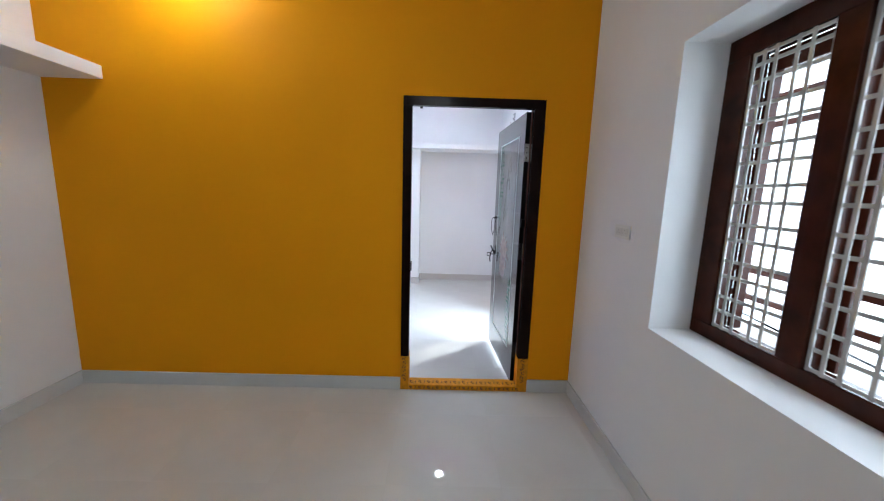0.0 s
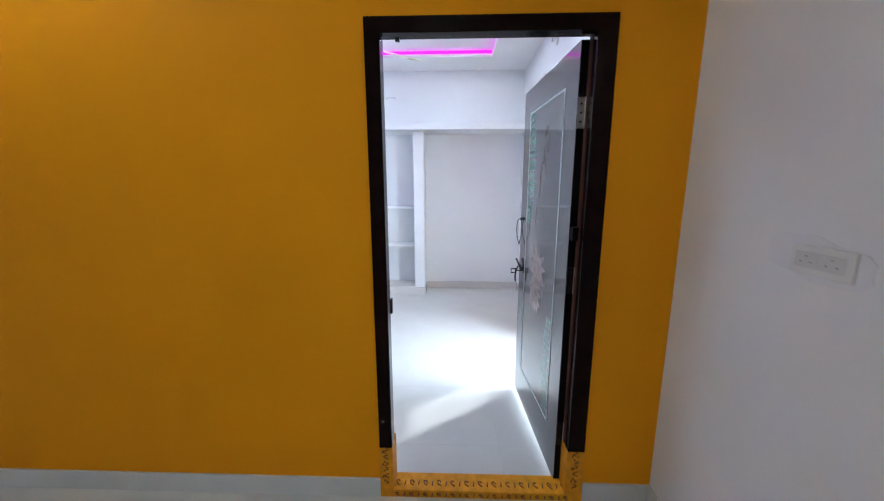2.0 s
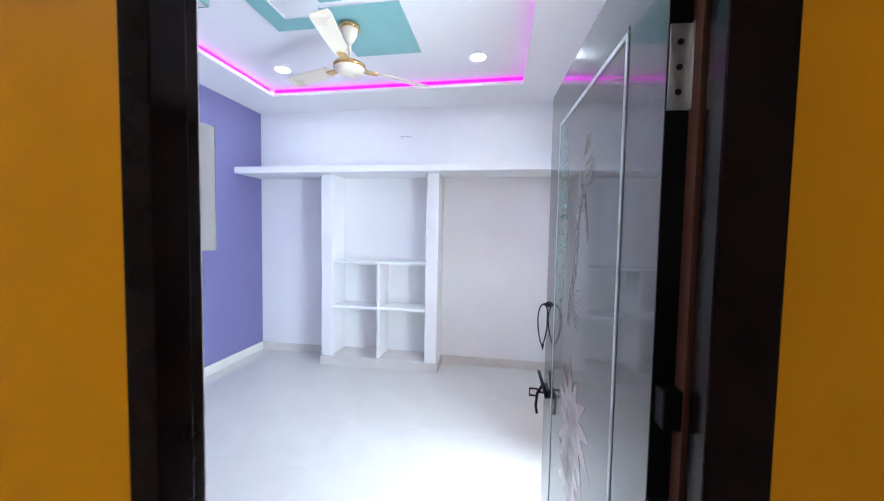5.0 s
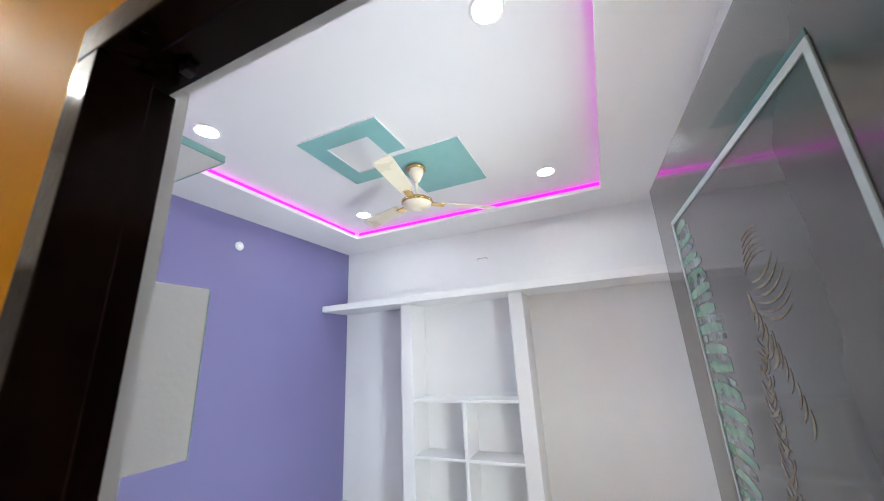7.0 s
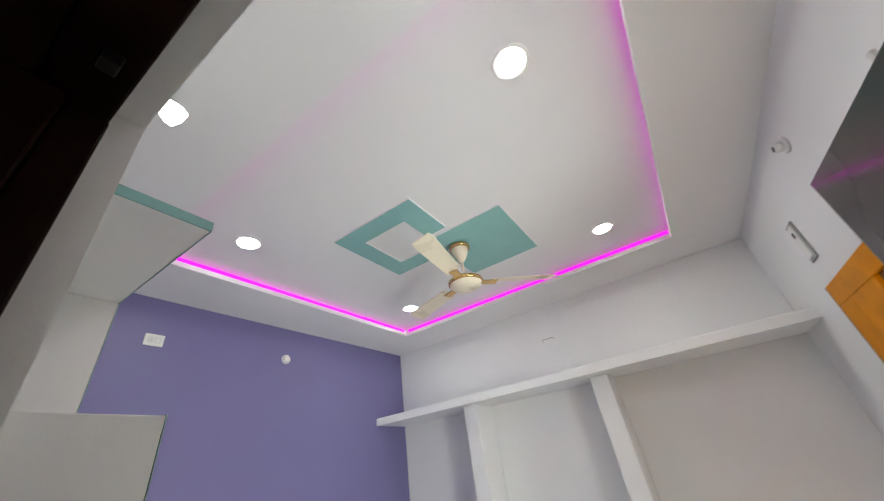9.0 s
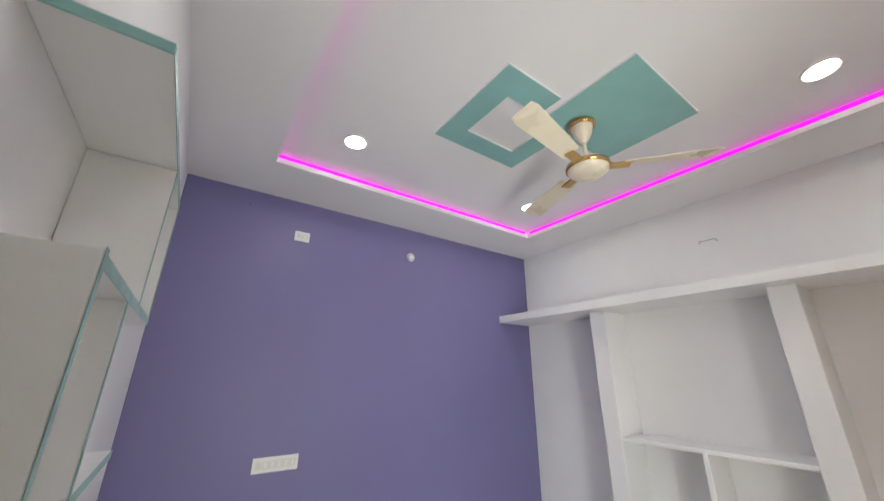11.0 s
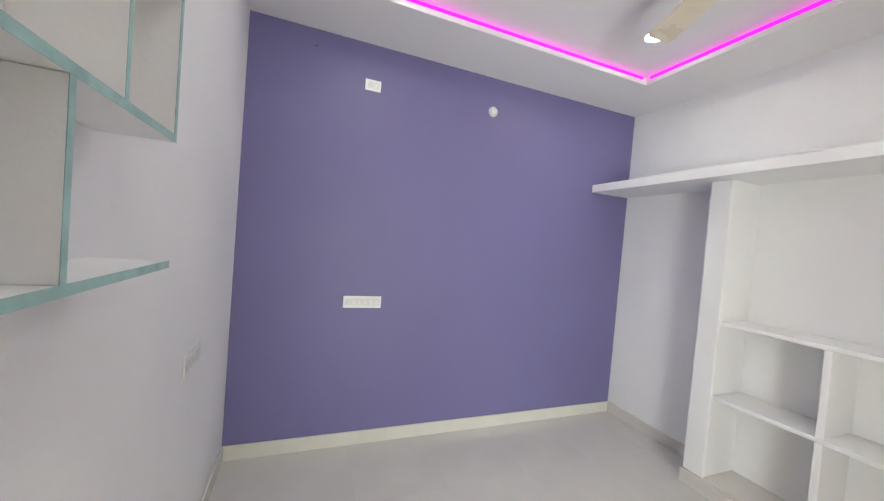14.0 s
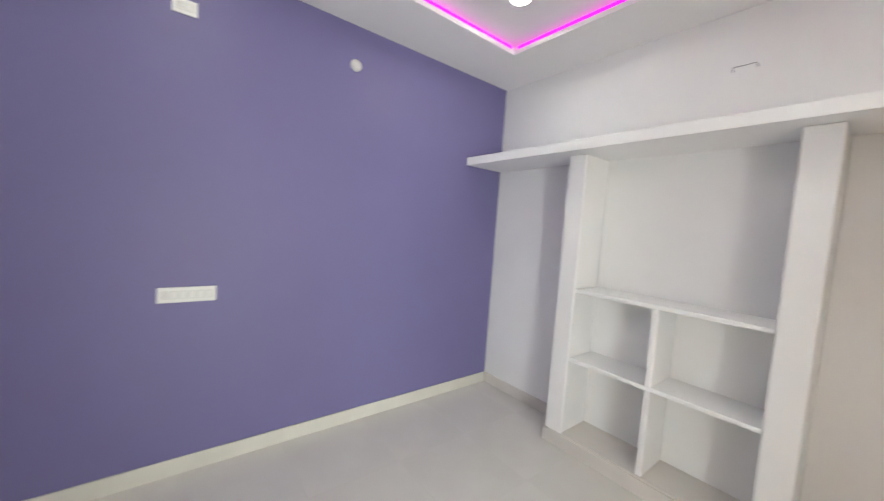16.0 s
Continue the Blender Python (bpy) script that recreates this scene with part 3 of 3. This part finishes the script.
def shelf_unit():
    u = empty("shelf_unit", "white plastered built-in shelf unit with open cubbyholes", "shelf unit", pose(0, 0, 0))
    yf, yb = 5.86, YF - 0.001
    part("upright", boxes((-1.44, -1.30, yf, yb, 0.1, 2.189)), WHITE, u, bevel=0.009)
    part("upright", boxes((-0.215, -0.075, yf, yb, 0.1, 2.189)), WHITE, u, bevel=0.009)
    part("plinth", boxes((-1.45, -0.065, yf - 0.012, yb, 0.0, 0.0995)), SKIRT_C, u, "beige tiled plinth", 0.002)
    part("base_tile", boxes((-1.2995, -0.2155, yf + 0.004, yb, 0.1, 0.112)), SKIRT_C, u, "beige tile cubby floor")
    for z in (0.68, 1.197):
        part("shelf", boxes((-1.2995, -0.2155, yf + 0.012, yb, z - 0.014, z + 0.014)), WHITE, u, bevel=0.005)
    part("divider", boxes((-0.772, -0.737, yf + 0.012, yb, 0.1125, 0.6655)), WHITE, u, bevel=0.003)
    part("divider", boxes((-0.772, -0.737, yf + 0.012, yb, 0.6945, 1.1825)), WHITE, u, bevel=0.003)


shelf_unit()


def wall_rack():
    r = empty("wall_shelf", "white stepped display shelf with teal painted front edges", "wall shelf", pose(0, 0, 0))
    y0, y1 = YB + 0.0005, 2.888
    t = 0.0145

    def plank(nm, x0, x1, z0, z1):
        p = part(nm, boxes((x0, x1, y0, y1, z0, z1)), WHITE, r, bevel=0.002)
        part("front_edge", boxes((x0 - 0.0005, x1 + 0.0005, y1 + 0.0002, y1 + 0.0012, z0 - 0.001, z1 + 0.001)), TEAL_EDGE, p, "teal painted edge")
        return p

    plank("shelf", -0.735, -0.125, 1.497, 1.497 + t)
    plank("shelf", -0.735, -0.125, 1.782, 1.782 + t)
    top = plank("shelf", -0.735, -0.125, 2.092, 2.092 + t)
    part("end_edge", boxes((-0.1248, -0.121, y0, y1, 2.091, 2.108)), TEAL, top, "teal painted edge")
    plank("divider", -0.362, -0.349, 1.5118, 1.7815)
    plank("end_panel", -0.1245, -0.111, 1.497, 1.803)
    plank("divider", -0.503, -0.491, 1.797, 2.0915)
    plank("end_panel", -0.735, -0.7205, 1.797, 2.0915)


wall_rack()


# ---------------------------------------------------------------- ceiling fan
def fan():
    f = empty("ceiling_fan", "cream ceiling fan with gold trim hanging below the tray", "ceiling fan", pose(-0.545, 4.63, 0))
    part("canopy", lathe([(0.012, 2.925), (0.03, 2.95), (0.05, 2.99), (0.062, 3.035), (0.066, 3.065)], 32), FANCREAM, f)
    part("canopy_ring", lathe([(0.0665, 3.03), (0.076, 3.038), (0.076, 3.06), (0.0665, 3.066)], 32, None, True), GOLD, f, "gold ring")
    part("downrod", tube([(0, 0, 2.81), (0, 0, 2.95)], 0.011, 12), FANCREAM, f)
    part("motor", lathe([(0.03, 2.715), (0.085, 2.722), (0.108, 2.745), (0.112, 2.765), (0.105, 2.79), (0.06, 2.81), (0.018, 2.815)], 40), FANCREAM, f)
    part("motor_ring", lathe([(0.110, 2.752), (0.118, 2.757), (0.119, 2.775), (0.109, 2.782)], 40, None, True), GOLD, f, "gold ring")
    for a in (279, 42, 160):
        m = pose(0, 0, 0, 0, 0, a)
        part("bracket", boxes((0.10, 0.22, -0.028, 0.028, 2.757, 2.766), (0.10, 0.125, -0.02, 0.02, 2.766, 2.778)), GOLD, f, "gold blade bracket", 0.003, m)
        bm = bmesh.new()
        rows = []
        for i in range(13):
            u = i / 12
            x = 0.19 + 0.46 * u
            hw = 0.046 + 0.018 * u if i < 12 else 0.05
            row = []
            for s in (-1, 1):
                for dz in (0, 0.006):
                    row.append(bm.verts.new((x, s * hw, 2.770 + dz + s * 0.014)))
            rows.append(row)
        for p, q in zip(rows, rows[1:]):
            for i, j in ((0, 1), (1, 3), (3, 2), (2, 0)):
                bm.faces.new((p[i], p[j], q[j], q[i]))
        bm.faces.new([rows[0][i] for i in (0, 2, 3, 1)]), bm.faces.new([rows[-1][i] for i in (0, 1, 3, 2)])
        bmesh.ops.recalc_face_normals(bm, faces=bm.faces)
        part("blade", bm, FANCREAM, f, "cream metal blade", 0.0, m)


fan()


# ---------------------------------------------------------------- lamps
def downlight():
    d = empty("downlight", "round recessed white LED downlight in the tray ceiling", "ceiling light", pose(-1.518, 5.272, ZT), "tray downlights")
    part("trim_ring", lathe([(0.062, -0.003), (0.076, -0.006), (0.08, -0.003), (0.08, -0.0003), (0.062, -0.0003)], 36, None, True), PLASTIC, d)
    part("diffuser", lathe([(0.061, -0.0022), (0.0615, -0.0008)], 36), LAMP, d)
    return d


D1 = downlight()
for x, y in ((0.357, 5.272), (-1.516, 3.62), (0.352, 3.625)):
    copy_thing(D1, pose(x, y, ZT))


def wall_bulb(m, glass=BULB):
    b = empty("bulb_lamp", "glowing white LED bulb in an angled wall holder", "wall lamp", m, "wall bulbs")
    part("base_plate", lathe([(0.036, 0), (0.036, 0.010), (0.028, 0.015)], 24), PLASTIC, b)
    part("holder", lathe([(0.015, 0.014), (0.017, 0.044), (0.014, 0.048)], 20), PLASTIC, b)
    part("collar", lathe([(0.018, 0.046), (0.019, 0.056), (0.015, 0.06)], 20), STEEL, b, "metal collar")
    part("bulb", lathe([(0.013, 0.06), (0.021, 0.074), (0.028, 0.092), (0.031, 0.108), (0.028, 0.125), (0.0275, 0.119), (0.018, 0.128), (0.005, 0.132)], 28), glass, b, "glowing frosted bulb")
    return b


wall_bulb(pose(-0.43, YB + 0.0005, 2.67, -118, 0, 0))
wall_bulb(pose(0.2, -0.8, ZC - 0.0005, 180, 0, 0), BULB_A)
wall_bulb(pose(-1.40, 2.27, ZC - 0.0005, 180, 0, 0), BULB_A)


# ---------------------------------------------------------------- switches and small fixtures
def switch_plate(name, m, w, h, modules, label, socket=0):
    """Lies in its own x, y plane and faces +z."""
    s = empty(name, label, "switch plate" if name != "socket_plate" else "socket", m)
    part("plate", boxes((-w / 2, w / 2, -h / 2, h / 2, 0.0003, 0.009)), PLASTIC, s, bevel=0.0025)
    mw = (w - 0.03) / modules
    for k in range(modules):
        x = -w / 2 + 0.015 + mw * k
        ins = part("module", boxes((x + 0.0015, x + mw - 0.0015, -h * 0.28, h * 0.28, 0.0092, 0.0115)), MODULE, s, bevel=0.001)
        if k < socket:
            for dx, dy in ((0, 0.010), (-0.007, -0.006), (0.007, -0.006)):
                part("hole", lathe([(0.0019, 0), (0.0019, 0.0006)], 10, pose(x + mw / 2 + dx * mw / 0.035, dy, 0.0116)), SLOT, ins)
        else:
            part("rocker", boxes((x + mw * 0.3, x + mw * 0.7, -h * 0.2, h * 0.2, 0.0117, 0.0145)), PLASTIC, ins, bevel=0.0008)
    return s


FACE_E = Matrix(((0, 0, 1, 0), (1, 0, 0, 0), (0, 1, 0, 0), (0, 0, 0, 1)))     # faces +x
FACE_W = Matrix(((0, 0, -1, 0), (-1, 0, 0, 0), (0, 1, 0, 0), (0, 0, 0, 1)))   # faces -x
FACE_N = Matrix(((-1, 0, 0, 0), (0, 0, 1, 0), (0, 1, 0, 0), (0, 0, 0, 1)))    # faces +y
FACE_S = Matrix(((1, 0, 0, 0), (0, 0, -1, 0), (0, 1, 0, 0), (0, 0, 0, 1)))    # faces -y


def at(x, y, z):
    return Matrix.Translation((x, y, z))


switch_plate("switch_board", at(XL, 3.607, 1.097) @ FACE_E, 0.285, 0.09, 6, "white modular switch board on the purple wall", 1)
switch_plate("socket_plate", at(XL, 3.568, 2.709) @ FACE_E, 0.115, 0.08, 2, "small white socket plate high on the purple wall", 1)
switch_plate("switch_board", at(-1.58, YB, 1.0) @ FACE_N, 0.24, 0.085, 3, "white switch board under the display shelf", 1)
switch_plate("switch_board", at(XR - 0.0025, 2.035, 1.312) @ FACE_W, 0.16, 0.075, 2, "white socket plate set in a limewashed patch", 2)


def wash_patch():
    bm = bmesh.new()
    ring = []
    for k in range(28):
        a = 2 * math.pi * k / 28
        c, s = math.cos(a), math.sin(a)
        y = 2.06 + 0.138 * abs(c) ** 0.55 * (1 if c > 0 else -1) * (1 + 0.03 * math.sin(3 * k))
        z = 1.312 + 0.052 * abs(s) ** 0.55 * (1 if s > 0 else -1) + (0.012 if c > 0 else -0.008)
        ring.append((y, z))
    lo = [bm.verts.new((XR - 0.0004, y, z)) for y, z in ring]
    hi = [bm.verts.new((XR - 0.002, y, z)) for y, z in ring]
    bm.faces.new(hi)
    for k in range(28):
        bm.faces.new((lo[k], lo[(k + 1) % 28], hi[(k + 1) % 28], hi[k]))
    bmesh.ops.recalc_face_normals(bm, faces=bm.faces)
    thing("paint_patch", bm, WASH, "irregular lighter limewash patch on the wall", "paint patch")


wash_patch()


def lamp_holder(m, label, closed=False):
    h = empty("lamp_holder", label, "lamp holder", m)
    part("base", lathe([(0.042, 0.0003), (0.042, 0.008), (0.034, 0.016)], 28), PLASTIC, h)
    if closed:
        part("cap", lathe([(0.033, 0.0162), (0.026, 0.022), (0.010, 0.025)], 24), PLASTIC, h)
        return h
    part("socket", lathe([(0.024, 0.015), (0.024, 0.045), (0.019, 0.048)], 24), PLASTIC, h)
    part("contact", lathe([(0.015, 0.0482), (0.014, 0.0495)], 20), SLOT, h, "dark socket mouth")
    return h


lamp_holder(at(XL, 4.578, 2.726) @ FACE_E, "round white ceiling-rose cap on the purple wall", True)
lamp_holder(at(XR, 4.66, 2.80) @ FACE_W, "empty white lamp holder above the entrance")


def meter_plate():
    p = empty("bell_box", "white bell plate with a grey rim above the entrance", "bell plate", at(XR, 5.24, 2.515) @ FACE_W)
    part("rim", boxes((-0.055, 0.055, -0.115, 0.115, 0.0003, 0.010)), GREYPL, p, "grey rim", 0.003)
    part("cover", boxes((-0.04, 0.04, -0.098, 0.098, 0.0102, 0.015)), PLASTIC, p, bevel=0.002)
    part("button", boxes((-0.012, 0.012, 0.03, 0.06, 0.0152, 0.019)), SLOT, p, "dark button", 0.001)


meter_plate()


def wall_hook():
    h = empty("wall_bracket", "small bent metal wire bracket on the white wall", "bracket", at(-0.535, YF, 2.664) @ FACE_S)
    part("wire", tube([(-0.058, -0.012, 0.001), (-0.058, -0.006, 0.02), (-0.05, 0.004, 0.028), (-0.03, 0.001, 0.03), (0.03, 0.001, 0.03), (0.05, 0.004, 0.028), (0.058, -0.006, 0.02), (0.058, -0.012, 0.001)], 0.0030, 8), GREYPL, h)


wall_hook()

thing("wall_nail", lathe([(0.0035, 0.0), (0.0035, 0.012), (0.006, 0.0125), (0.005, 0.014)], 10), IRON, "small dark nail head in the purple wall", "nail", at(XL, 3.16, 2.885) @ FACE_E)

# ---------------------------------------------------------------- outside
structure("ground", boxes((-400, 400, -400, 400, -0.4, -0.25)), EARTH, "dry sandy ground around the house", "ground")
structure("floor_slab", boxes((XL - 0.2, XR + 0.3, YBACK - 0.2, YF + 0.2, -0.25, -0.012)), CONC, "concrete floor slab under the tiles", "slab")
structure("porch_floor", boxes((XR + 0.3, XR + 3.0, YBACK, YF + 0.2, -0.25, -0.03)), CONC, "plain porch floor outside the entrance", "porch")
bd = structure("backdrop", boxes((4.3, 4.32, -3.0, 8.5, -0.25, 5.5)), HAZE, "bright overexposed daylight outside", "backdrop")
structure("roof_slab", boxes((XL - 0.3, XR + 0.9, YBACK - 0.3, YF + 0.3, 3.2, 3.35)), CONC, "flat concrete roof slab", "roof")


# ---------------------------------------------------------------- floor tiles
def tiles(parent, x0, x1, y0, y1, jx, jy, step=0.6, j=0.0007):
    shared = {}
    xs = [x0] + [x for x in (jx + step * k for k in range(-12, 13)) if x0 + 0.02 < x < x1 - 0.02] + [x1]
    ys = [y0] + [y for y in (jy + step * k for k in range(-12, 13)) if y0 + 0.02 < y < y1 - 0.02] + [y1]
    for a, b in zip(xs, xs[1:]):
        for c, d in zip(ys, ys[1:]):
            key = (round(b - a, 4), round(d - c, 4))
            if key not in shared:
                bm = boxes((j / 2, b - a - j / 2, j / 2, d - c - j / 2, -0.01, 0.0))
                shared[key] = finish("tile", bm, TILE)
            ob = new("tile", shared[key])
            ob.parent = parent
            ob.matrix_basis = pose(a, c, 0)


FA = structure("floor_a", boxes((XL, XR, YBACK, YA, -0.0118, -0.0008)), GROUT, "glossy cream vitrified tile floor", "floor")
tiles(FA, XL, XR, YBACK, YA, -0.01, 2.30)
FB = structure("floor_b", boxes((XL, XR + 0.2, YA + 0.1, YF, -0.0118, -0.0008)), GROUT, "glossy cream vitrified tile floor of the hall", "floor")
tiles(FB, XL, XR, YA + 0.1, YF, -0.01, 2.96)
